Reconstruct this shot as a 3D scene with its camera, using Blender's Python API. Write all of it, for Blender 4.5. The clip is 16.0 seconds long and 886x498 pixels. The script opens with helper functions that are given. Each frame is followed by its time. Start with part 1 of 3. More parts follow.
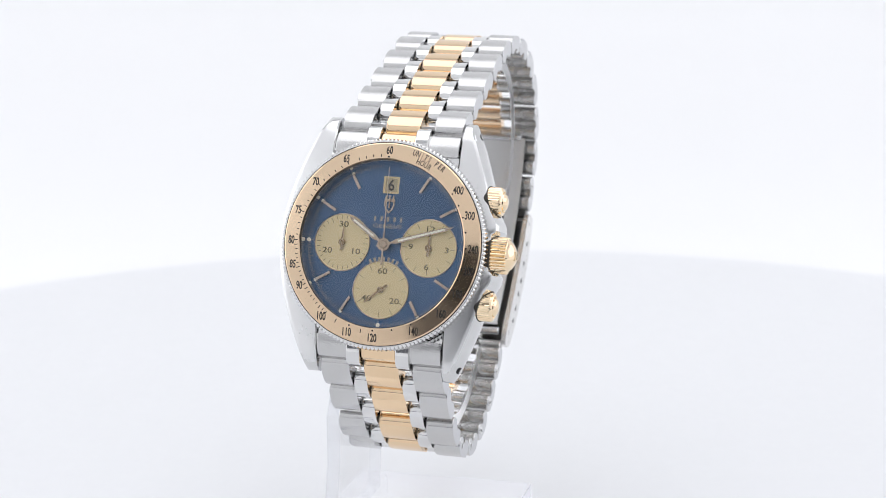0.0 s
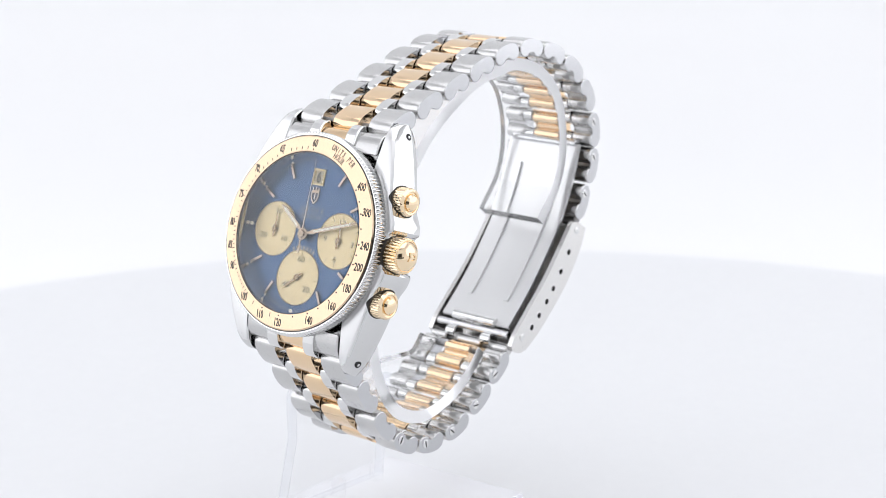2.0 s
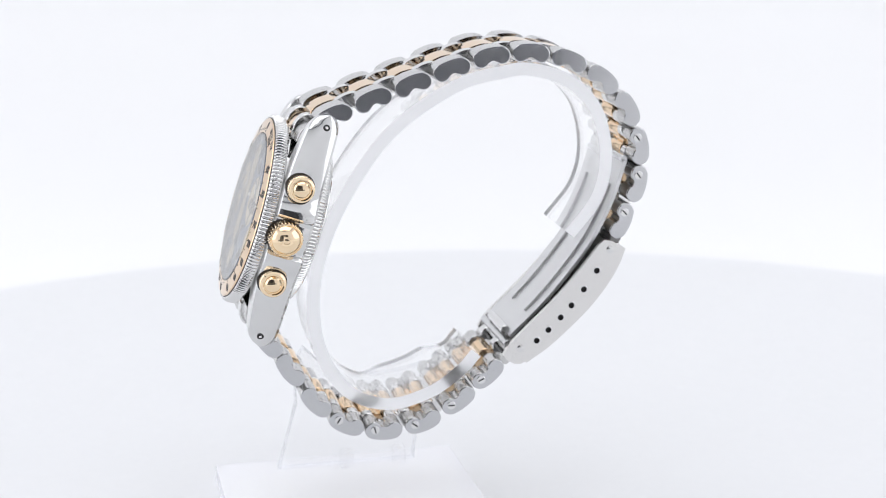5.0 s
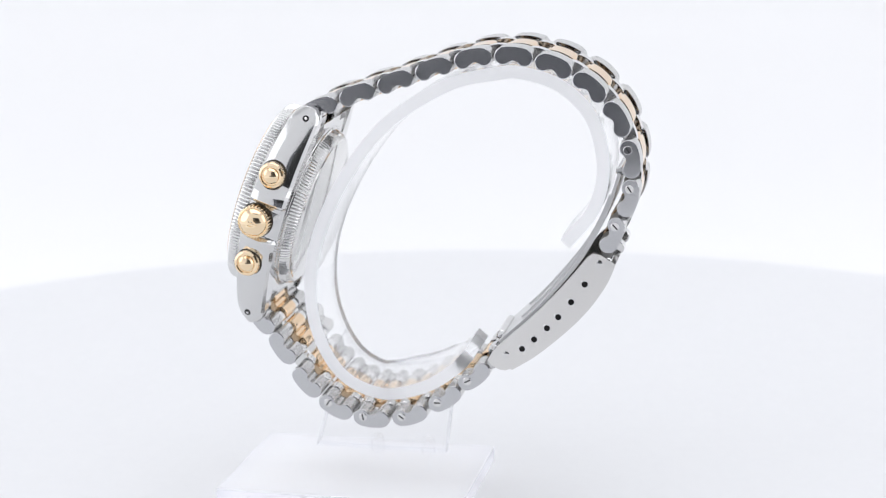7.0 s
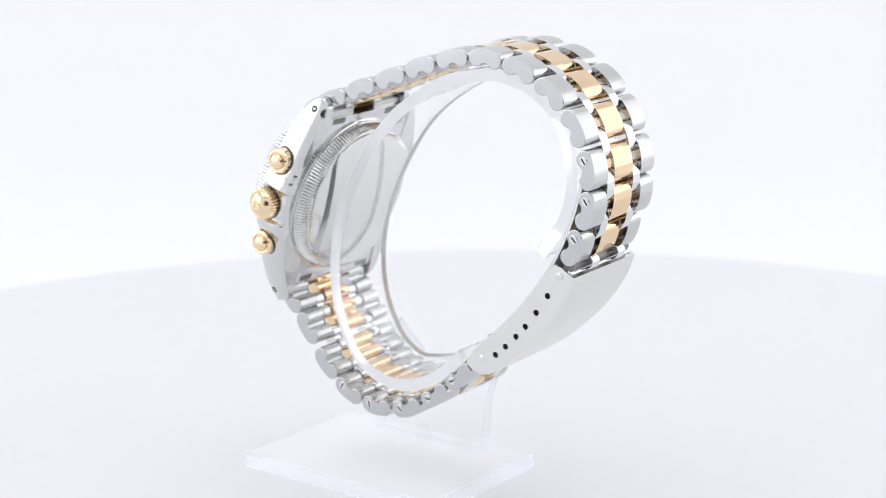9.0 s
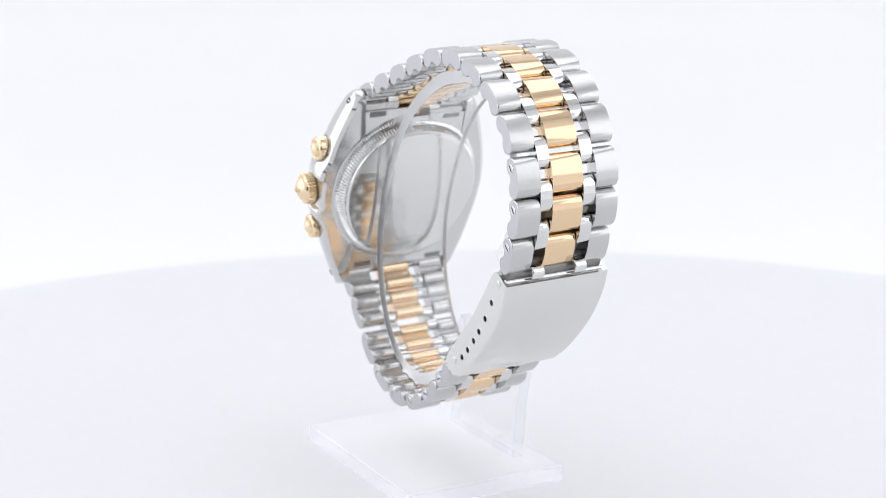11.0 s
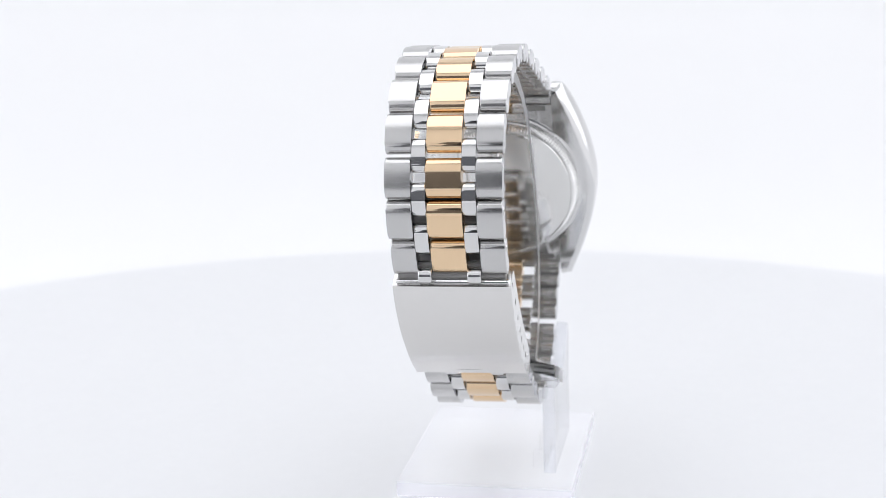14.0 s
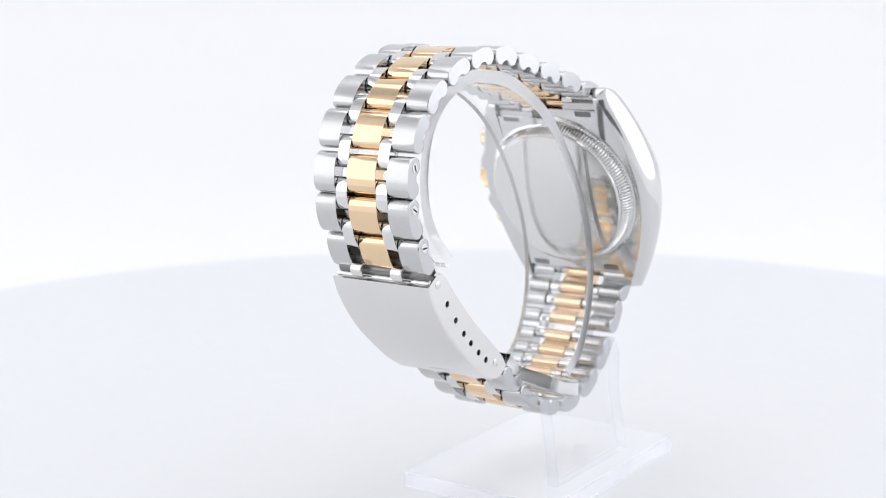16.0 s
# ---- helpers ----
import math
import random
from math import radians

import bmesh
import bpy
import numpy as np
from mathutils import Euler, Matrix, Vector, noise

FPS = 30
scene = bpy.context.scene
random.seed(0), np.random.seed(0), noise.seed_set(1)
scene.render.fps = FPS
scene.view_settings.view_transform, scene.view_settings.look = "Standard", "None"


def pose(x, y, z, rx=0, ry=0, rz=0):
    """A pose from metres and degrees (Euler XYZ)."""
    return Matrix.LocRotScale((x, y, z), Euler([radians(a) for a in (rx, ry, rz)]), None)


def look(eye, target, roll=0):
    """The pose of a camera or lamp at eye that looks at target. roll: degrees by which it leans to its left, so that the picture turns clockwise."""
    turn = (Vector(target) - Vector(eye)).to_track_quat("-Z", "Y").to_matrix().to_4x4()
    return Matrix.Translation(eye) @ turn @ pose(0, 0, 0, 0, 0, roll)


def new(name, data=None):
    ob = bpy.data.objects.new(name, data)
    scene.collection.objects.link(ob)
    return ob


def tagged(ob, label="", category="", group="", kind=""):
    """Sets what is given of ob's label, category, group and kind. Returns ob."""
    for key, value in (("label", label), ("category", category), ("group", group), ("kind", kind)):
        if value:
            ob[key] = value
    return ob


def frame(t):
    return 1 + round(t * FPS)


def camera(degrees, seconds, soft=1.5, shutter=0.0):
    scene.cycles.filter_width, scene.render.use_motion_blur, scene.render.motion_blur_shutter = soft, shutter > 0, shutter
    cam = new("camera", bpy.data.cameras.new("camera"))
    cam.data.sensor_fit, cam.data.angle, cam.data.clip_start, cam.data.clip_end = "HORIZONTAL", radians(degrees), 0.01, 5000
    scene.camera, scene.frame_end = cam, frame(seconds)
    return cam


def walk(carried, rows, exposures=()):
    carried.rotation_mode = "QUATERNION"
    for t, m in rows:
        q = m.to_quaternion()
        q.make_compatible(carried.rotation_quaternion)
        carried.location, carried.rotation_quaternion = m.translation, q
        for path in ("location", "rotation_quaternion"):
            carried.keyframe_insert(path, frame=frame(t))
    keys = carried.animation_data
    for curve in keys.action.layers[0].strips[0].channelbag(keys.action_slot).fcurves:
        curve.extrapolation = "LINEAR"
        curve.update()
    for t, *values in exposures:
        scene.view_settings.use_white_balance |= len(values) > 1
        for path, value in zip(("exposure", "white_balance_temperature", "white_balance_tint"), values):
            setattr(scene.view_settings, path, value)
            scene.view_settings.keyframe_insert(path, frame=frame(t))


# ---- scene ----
SECONDS = 16.0
FLOOR = 0.117                       # the lens stands this high over the turntable
EYE = Vector((0.0, -0.305, FLOOR))
DOWN, SIDE = radians(12.815), radians(-0.642)
AIM = EYE + Vector((math.sin(SIDE) * math.cos(DOWN), math.cos(SIDE) * math.cos(DOWN), -math.sin(DOWN)))
TURN = -12.488                      # degrees a second

cam = camera(28.854, SECONDS, soft=0.5)
cam.data.dof.use_dof = True
cam.data.dof.focus_distance = 0.281
cam.data.dof.aperture_fstop = 34.0
walk(cam, [(0.0, look(EYE, AIM, -0.617)), (SECONDS, look(EYE, AIM, -0.617))], [(0.0, 0.0), (SECONDS, 0.0)])

# ---- world and lamps: a white light tent in a dim room, LED panels above and at both sides ----
world = bpy.data.worlds.new("studio")
world.use_nodes = True
scene.world = world
world.node_tree.nodes["Background"].inputs[0].default_value = (0.15, 0.155, 0.175, 1)
world.node_tree.nodes["Background"].inputs[1].default_value = 1.0


def panel_lamp(name, at, target, sx, sy, watts, colour):
    data = bpy.data.lights.new(name, "AREA")
    data.shape, data.size, data.size_y, data.energy, data.color = "RECTANGLE", sx, sy, watts, colour
    ob = new(name, data)
    ob.matrix_world = look(at, target)
    return ob


panel_lamp("led_panel_top", (0, 0.02, 0.66), (0, 0.021, 0), 0.72, 0.72, 1.9, (0.955, 0.963, 1.0))
panel_lamp("led_panel_side", (-0.40, -0.02, 0.20), (0, -0.02, 0.16), 0.56, 0.36, 0.585, (0.95, 0.96, 1.0))
panel_lamp("led_panel_side", (0.40, -0.02, 0.20), (0, -0.02, 0.16), 0.56, 0.36, 0.565, (0.95, 0.96, 1.0))


# ---- materials ----
def mat(name, colour, rough=0.5, metal=0.0, coat=0.0, spec=0.5):
    m = bpy.data.materials.new(name)
    m.use_nodes = True
    b = m.node_tree.nodes["Principled BSDF"]
    b.inputs["Base Color"].default_value = (*colour, 1)
    b.inputs["Roughness"].default_value = rough
    b.inputs["Metallic"].default_value = metal
    b.inputs["Coat Weight"].default_value = coat
    b.inputs["Specular IOR Level"].default_value = spec
    return m


def grain(m, scale, stretch=(1, 1, 1), bump=0.0, rough=(0.2, 0.35), tone=0.0, where="Object"):
    """Fine grain in roughness, relief and tone."""
    t = m.node_tree
    b = t.nodes["Principled BSDF"]
    co = t.nodes.new("ShaderNodeTexCoord")
    mp = t.nodes.new("ShaderNodeMapping")
    mp.inputs["Scale"].default_value = [s * scale for s in stretch]
    no = t.nodes.new("ShaderNodeTexNoise")
    no.inputs["Detail"].default_value = 5
    t.links.new(co.outputs[where], mp.inputs[0])
    t.links.new(mp.outputs[0], no.inputs["Vector"])
    big = t.nodes.new("ShaderNodeTexNoise")
    big.inputs["Scale"].default_value = 180
    big.inputs["Detail"].default_value = 3
    t.links.new(co.outputs[where], big.inputs["Vector"])
    add = t.nodes.new("ShaderNodeMath")
    add.operation = "MULTIPLY_ADD"
    add.inputs[1].default_value = 0.6
    half = t.nodes.new("ShaderNodeMath")
    half.operation = "MULTIPLY"
    half.inputs[1].default_value = 0.4
    t.links.new(big.outputs[0], half.inputs[0])
    t.links.new(no.outputs[0], add.inputs[0])
    t.links.new(half.outputs[0], add.inputs[2])
    r = t.nodes.new("ShaderNodeMapRange")
    r.inputs[1].default_value, r.inputs[2].default_value = 0.3, 0.7
    r.inputs[3].default_value, r.inputs[4].default_value = rough
    t.links.new(add.outputs[0], r.inputs[0])
    t.links.new(r.outputs[0], b.inputs["Roughness"])
    if bump:
        bp = t.nodes.new("ShaderNodeBump")
        bp.inputs["Strength"].default_value = bump
        bp.inputs["Distance"].default_value = 0.00002
        t.links.new(no.outputs[0], bp.inputs["Height"])
        t.links.new(bp.outputs[0], b.inputs["Normal"])
    if tone:
        base = b.inputs["Base Color"].default_value[:3]
        mix = t.nodes.new("ShaderNodeMix")
        mix.data_type = "RGBA"
        mix.inputs[6].default_value = (*[c * (1 - tone) for c in base], 1)
        mix.inputs[7].default_value = (*[min(1, c * (1 + tone)) for c in base], 1)
        t.links.new(add.outputs[0], mix.inputs[0])
        t.links.new(mix.outputs[2], b.inputs["Base Color"])
    return m


brushed_steel = grain(mat("brushed_steel", (0.59, 0.585, 0.578), 0.26, 1), 900, (1, 0.08, 1), 0.0, (0.19, 0.27), 0.02)
frosted_steel = grain(mat("frosted_steel", (0.70, 0.70, 0.70), 0.35, 1), 900, (1, 1, 1), 0.02, (0.3, 0.4), 0.03)
satin_steel = grain(mat("satin_steel", (0.65, 0.65, 0.655), 0.28, 1), 700, (1, 0.08, 1), 0.04, (0.16, 0.24), 0.03)
polished_steel = grain(mat("polished_steel", (0.72, 0.717, 0.71), 0.05, 1), 500, (1, 1, 1), 0.0, (0.04, 0.08), 0.03)
clasp_steel = grain(mat("clasp_steel", (0.75, 0.738, 0.722), 0.28, 1), 900, (1, 0.05, 1), 0.0, (0.205, 0.225), 0.006)
# darker copy of the steel: the shade in gaps is put into its colour
pin_steel = grain(mat("shaded_steel", (0.24, 0.235, 0.23), 0.4, 1), 500, (1, 1, 1), 0.0, (0.3, 0.5), 0.05)
gold = grain(mat("yellow_gold", (0.83, 0.622, 0.41), 0.08, 1), 600, (1, 0.1, 1), 0.0, (0.06, 0.12), 0.03)
polished_gold = grain(mat("polished_gold", (0.90, 0.72, 0.49), 0.04, 1), 500, (1, 1, 1), 0.0, (0.03, 0.06), 0.02)
bezel_gold = grain(mat("bezel_gold", (0.73, 0.555, 0.385), 0.1, 1), 500, (1, 1, 1), 0.0, (0.07, 0.13), 0.02)
hand_gold = mat("hand_gold", (0.36, 0.285, 0.215), 0.16, 1)
marker_gold = mat("marker_gold", (0.38, 0.31, 0.26), 0.18, 1)
bronze = mat("bronze_hand", (0.30, 0.22, 0.14), 0.25, 1)
black_enamel = mat("black_enamel", (0.012, 0.011, 0.01), 0.4)
# grime in the bezel joints; also the shade painted round crown and pushers
joint_black = mat("grimy_shaded_joint", (0.035, 0.03, 0.025), 0.5)
# near-black colour that stands in for the shade inside holes and slots
hole_black = mat("hole_shade", (0.01, 0.01, 0.011), 0.6)
lume = mat("lume", (0.84, 0.81, 0.70), 0.5)
gilt_print = mat("gilt_print", (0.30, 0.27, 0.215), 0.35, 0.7)
brown_print = mat("brown_print", (0.10, 0.075, 0.03), 0.5)
date_ground = mat("date_ground", (0.42, 0.36, 0.24), 0.45, 0.3)
black_leather = mat("black_plastic", (0.02, 0.02, 0.02), 0.5)

dial_blue = mat("sunburst_blue", (0.038, 0.092, 0.19), 0.34, 0.8, coat=0.2)
t = dial_blue.node_tree
b = t.nodes["Principled BSDF"]
b.inputs["Anisotropic"].default_value = 0.55
tg = t.nodes.new("ShaderNodeTangent")
tg.direction_type, tg.axis = "RADIAL", "Z"
t.links.new(tg.outputs[0], b.inputs["Tangent"])

sub_gold = mat("champagne_subdial", (0.64, 0.52, 0.295), 0.38, 0.55)
t = sub_gold.node_tree
b = t.nodes["Principled BSDF"]
co = t.nodes.new("ShaderNodeTexCoord")
ln = t.nodes.new("ShaderNodeVectorMath")
ln.operation = "LENGTH"
t.links.new(co.outputs["Object"], ln.inputs[0])
sc = t.nodes.new("ShaderNodeMath")
sc.operation = "MULTIPLY"
sc.inputs[1].default_value = 2 * math.pi / 0.00022
t.links.new(ln.outputs["Value"], sc.inputs[0])
sn = t.nodes.new("ShaderNodeMath")
sn.operation = "SINE"
t.links.new(sc.outputs[0], sn.inputs[0])
bp = t.nodes.new("ShaderNodeBump")
bp.inputs["Strength"].default_value = 0.15
bp.inputs["Distance"].default_value = 0.00002
t.links.new(sn.outputs[0], bp.inputs["Height"])
t.links.new(bp.outputs[0], b.inputs["Normal"])



def clear(name, tint, rough, milk, milk_colour, least=0.045, power=5.0, passed=0.85):
    """A clear sheet: it passes light straight, mirrors at a flat angle, and scatters a little."""
    m = bpy.data.materials.new(name)
    m.use_nodes = True
    t = m.node_tree
    t.nodes.clear()
    out = t.nodes.new("ShaderNodeOutputMaterial")
    tr = t.nodes.new("ShaderNodeBsdfTransparent")
    tr.inputs[0].default_value = (*tint, 1)
    gl = t.nodes.new("ShaderNodeBsdfGlossy")
    gl.inputs["Roughness"].default_value = rough
    lw = t.nodes.new("ShaderNodeLayerWeight")
    lw.inputs[0].default_value = 0.5
    pw = t.nodes.new("ShaderNodeMath")
    pw.operation = "POWER"
    pw.inputs[1].default_value = power
    t.links.new(lw.outputs["Facing"], pw.inputs[0])
    fr = t.nodes.new("ShaderNodeMath")
    fr.operation = "MULTIPLY_ADD"
    fr.inputs[1].default_value, fr.inputs[2].default_value = 0.9, least
    t.links.new(pw.outputs[0], fr.inputs[0])
    mix = t.nodes.new("ShaderNodeMixShader")
    t.links.new(fr.outputs[0], mix.inputs[0])
    t.links.new(tr.outputs[0], mix.inputs[1])
    t.links.new(gl.outputs[0], mix.inputs[2])
    last = mix
    if milk:
        df = t.nodes.new("ShaderNodeBsdfDiffuse")
        df.inputs[0].default_value = (*milk_colour, 1)
        tl = t.nodes.new("ShaderNodeBsdfTranslucent")
        tl.inputs[0].default_value = (*milk_colour, 1)
        half = t.nodes.new("ShaderNodeMixShader")
        half.inputs[0].default_value = passed
        t.links.new(df.outputs[0], half.inputs[1])
        t.links.new(tl.outputs[0], half.inputs[2])
        last = t.nodes.new("ShaderNodeMixShader")
        last.inputs[0].default_value = milk
        t.links.new(mix.outputs[0], last.inputs[1])
        t.links.new(half.outputs[0], last.inputs[2])
    t.links.new(last.outputs[0], out.inputs[0])
    return m


acrylic = clear("clear_acrylic", (0.999, 0.999, 1.0), 0.03, 0.006, (0.97, 0.97, 1.0))
foot_acrylic = clear("hazy_acrylic", (0.99, 0.99, 0.997), 0.05, 0.7, (1.0, 1.0, 1.0))


def moulded(name, colour, rough, milk=0.0, ior=1.45):
    """Solid acrylic that bends light; a sawn edge also scatters it."""
    m = bpy.data.materials.new(name)
    m.use_nodes = True
    t = m.node_tree
    t.nodes.clear()
    gl = t.nodes.new("ShaderNodeBsdfGlass")
    gl.inputs["Color"].default_value = (*colour, 1)
    gl.inputs["Roughness"].default_value, gl.inputs["IOR"].default_value = rough, ior
    out = t.nodes.new("ShaderNodeOutputMaterial")
    last = gl
    if milk:
        df, tl = t.nodes.new("ShaderNodeBsdfDiffuse"), t.nodes.new("ShaderNodeBsdfTranslucent")
        df.inputs[0].default_value = tl.inputs[0].default_value = (1, 1, 1, 1)
        half, last = t.nodes.new("ShaderNodeMixShader"), t.nodes.new("ShaderNodeMixShader")
        last.inputs[0].default_value = milk
        t.links.new(df.outputs[0], half.inputs[1])
        t.links.new(tl.outputs[0], half.inputs[2])
        t.links.new(gl.outputs[0], last.inputs[1])
        t.links.new(half.outputs[0], last.inputs[2])
    t.links.new(last.outputs[0], out.inputs[0])
    return m


ring_face = moulded("clear_ring_acrylic", (1.0, 1.0, 1.0), 0.0)
ring_edge = moulded("sawn_ring_edge", (0.995, 0.995, 1.0), 0.3, 0.14)
upright_edge = clear("polished_acrylic_edge", (0.975, 0.982, 1.0), 0.08, 0.2, (0.97, 0.98, 1.0))
acrylic_edge = clear("sawn_acrylic_edge", (0.975, 0.975, 1.0), 0.1, 0.3, (0.95, 0.95, 1.0))
crystal_glass = clear("sapphire_crystal", (0.985, 0.99, 0.995), 0.02, 0.0, (1, 1, 1), 0.055, 2.6)
case_steel = grain(mat("case_steel", (0.67, 0.668, 0.664), 0.1, 1), 500, (1, 1, 1), 0.0, (0.07, 0.12), 0.02)
back_steel = grain(mat("case_back_steel", (0.74, 0.735, 0.72), 0.16, 1), 400, (1, 1, 1), 0.0, (0.085, 0.11), 0.01)
lug_top_steel = grain(mat("satin_lug_steel", (0.74, 0.738, 0.735), 0.3, 1), 900, (1, 0.1, 1), 0.0, (0.26, 0.34), 0.02)
steel_cap = grain(mat("link_end_steel", (0.56, 0.562, 0.575), 0.12, 1), 400, (1, 1, 1), 0.0, (0.1, 0.16), 0.03)

white_sheet = grain(mat("white_sheet", (0.86, 0.87, 0.885), 0.6, spec=0.2), 60, (1, 1, 1), 0.0, (0.5, 0.7), 0.006)
# white turntable disc, given an added glow that lightens the shadows on it
white_disc = grain(mat("acrylic_with_added_glow", (0.53, 0.534, 0.547), 0.45, spec=0.3), 90, (1, 1, 1), 0.0, (0.4, 0.55), 0.006)
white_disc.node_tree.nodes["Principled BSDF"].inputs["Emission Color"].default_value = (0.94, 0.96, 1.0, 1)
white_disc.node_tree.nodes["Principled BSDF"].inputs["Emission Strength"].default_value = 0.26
white_fabric = grain(mat("white_tent_fabric", (0.885, 0.887, 0.892), 0.8, spec=0.1), 300, (1, 1, 1), 0.1, (0.7, 0.9), 0.01)
room_grey = grain(mat("dark_room_paint", (0.05, 0.052, 0.058), 0.8), 20, (1, 1, 1), 0.0, (0.7, 0.9), 0.1)


# ---- mesh helpers; all lengths of the watch and its stand in millimetres ----
def part(name, bm, material, parent=None, label="", at=None, smooth=21, scale=0.001):
    """Links a bmesh as one mesh object, shaded smooth below that angle."""
    bmesh.ops.recalc_face_normals(bm, faces=bm.faces)
    me = bpy.data.meshes.new(name)
    bm.to_mesh(me)
    bm.free()
    return put(name, finish(me, material, smooth, scale), parent, label, at)


def finish(me, material, smooth=32, scale=0.001):
    me.transform(Matrix.Diagonal((scale, scale, scale, 1)))
    me.materials.clear()
    me.materials.append(material)
    me.polygons.foreach_set("use_smooth", [True] * len(me.polygons))
    me.set_sharp_from_angle(angle=radians(smooth))
    me.update()
    return me


def put(name, me, parent=None, label="", at=None):
    ob = new(name, me)
    if parent is not None:
        ob.parent = parent
    if at is not None:
        m = at.copy()
        m.translation = m.translation * 0.001
        ob.matrix_local = m
    return tagged(ob, label)


def reface(ob, material, test):
    """A second material on those faces of ob whose normal passes the test."""
    ob.data.materials.append(material)
    for f in ob.data.polygons:
        if test(f.normal):
            f.material_index = 1
    return ob


def prism(outline, x0, x1, bevel=0.0, segments=2):
    """A (y, z) outline pushed along x, its end edges rounded."""
    bm = bmesh.new()
    a = [bm.verts.new((x0, y, z)) for y, z in outline]
    c = [bm.verts.new((x1, y, z)) for y, z in outline]
    n = len(outline)
    caps = [bm.faces.new(a), bm.faces.new(c)]
    for i in range(n):
        bm.faces.new((a[i], a[(i + 1) % n], c[(i + 1) % n], c[i]))
    if bevel:
        edges = {e for f in caps for e in f.edges}
        bmesh.ops.bevel(bm, geom=list(edges), offset=bevel, segments=segments, affect="EDGES", profile=0.5)
    return bm


def lathe(profile, segments=96, bm=None, axis="z", at=(0, 0, 0)):
    """Turns (radius, height) points; the ends are closed where the radius is nought."""
    bm = bm or bmesh.new()
    rings = []
    for r, h in profile:
        ring = []
        for k in range(segments if r > 1e-6 else 1):
            a = 2 * math.pi * k / segments
            u, v = r * math.cos(a), r * math.sin(a)
            p = (u, v, h) if axis == "z" else (h, u, v)
            ring.append(bm.verts.new(Vector(p) + Vector(at)))
        rings.append(ring)
    for p, q in zip(rings, rings[1:]):
        for k in range(segments):
            a, c = p[k % len(p)], p[(k + 1) % len(p)]
            d, e = q[k % len(q)], q[(k + 1) % len(q)]
            face = list(dict.fromkeys((a, c, e, d)))
            if len(face) > 2:
                bm.faces.new(face)
    return bm


def knurled(profile, teeth, depth, axis="z", at=(0, 0, 0), sub=4, closed=False, beaded=False):
    """A turned body whose points marked with 1 are cut into teeth, or into round beads with sharp valleys."""
    bm = bmesh.new()
    n = teeth * sub
    rings = []
    for r, h, cut in profile:
        ring = []
        for k in range(n):
            a = 2 * math.pi * k / n
            dip = 1 - abs(math.sin(math.pi * k / sub)) if beaded else 0.5 - 0.5 * math.cos(2 * math.pi * k / sub)
            rr = r - depth * cut * dip if r else 0
            u, v = rr * math.cos(a), rr * math.sin(a)
            p = (u, v, h) if axis == "z" else (h, u, v)
            ring.append(bm.verts.new(Vector(p) + Vector(at)))
        rings.append(ring)
    for p, q in zip(rings, rings[1:]):
        for k in range(n):
            bm.faces.new((p[k], p[(k + 1) % n], q[(k + 1) % n], q[k]))
    if closed:
        for ring in (rings[0], rings[-1]):
            bm.faces.new(ring)
    return bm


def box(bm, x0, x1, y0, y1, z0, z1, m=None):
    v = [Vector((x, y, z)) for x in (x0, x1) for y in (y0, y1) for z in (z0, z1)]
    v = [bm.verts.new(m @ p if m else p) for p in v]
    for f in ((0, 1, 3, 2), (4, 6, 7, 5), (0, 4, 5, 1), (2, 3, 7, 6), (0, 2, 6, 4), (1, 5, 7, 3)):
        bm.faces.new([v[i] for i in f])
    return bm


def bevelled(bm, offset, segments=2):
    bmesh.ops.bevel(bm, geom=list(bm.edges), offset=offset, segments=segments, affect="EDGES", profile=0.5)
    return bm


def rod(x0, x1, r, y=0.0, z=0.0, segments=16):
    e = min(0.15, r * 0.3)
    return lathe([(0, x0), (r - e, x0), (r, x0 + e), (r, x1 - e), (r - e, x1), (0, x1)], segments, axis="x", at=(0, y, z))


def strip(path, x0, x1, thick, bevel=0.0, wide=None):
    """A bent strip along (y, z) points, between x0 and x1, its thickness on both sides of the path."""
    pts = [Vector((0, y, z)) for y, z in path]
    bm, rings = bmesh.new(), []
    for i, p in enumerate(pts):
        d = (pts[min(i + 1, len(pts) - 1)] - pts[max(i - 1, 0)]).normalized()
        nrm = Vector((0, -d.z, d.y)) * thick / 2
        lo = wide(i / (len(pts) - 1)) if wide else x0
        rings.append([bm.verts.new(q) for q in (p + nrm + Vector((lo, 0, 0)), p + nrm + Vector((x1, 0, 0)),
                                                p - nrm + Vector((x1, 0, 0)), p - nrm + Vector((lo, 0, 0)))])
    for a, c in zip(rings, rings[1:]):
        for k in range(4):
            bm.faces.new((a[k], a[(k + 1) % 4], c[(k + 1) % 4], c[k]))
    bm.faces.new(rings[0]), bm.faces.new(rings[-1])
    if bevel:
        long = [e for e in bm.edges if e.calc_face_angle(0) > 0.9]
        bmesh.ops.bevel(bm, geom=long, offset=bevel, segments=2, affect="EDGES", profile=0.5)
    return bm


def spline(knots, steps=6):
    """A smooth curve through (y, z) knots."""
    k = [Vector(p) for p in knots]
    k = [2 * k[0] - k[1]] + k + [2 * k[-1] - k[-2]]
    out = []
    for i in range(1, len(k) - 2):
        a, c, d, e = k[i - 1:i + 3]
        for s in range(steps):
            u = s / steps
            out.append(0.5 * (2 * c + (d - a) * u + (2 * a - 5 * c + 4 * d - e) * u * u + (3 * c - a - 3 * d + e) * u ** 3))
    return out + [k[-2]]


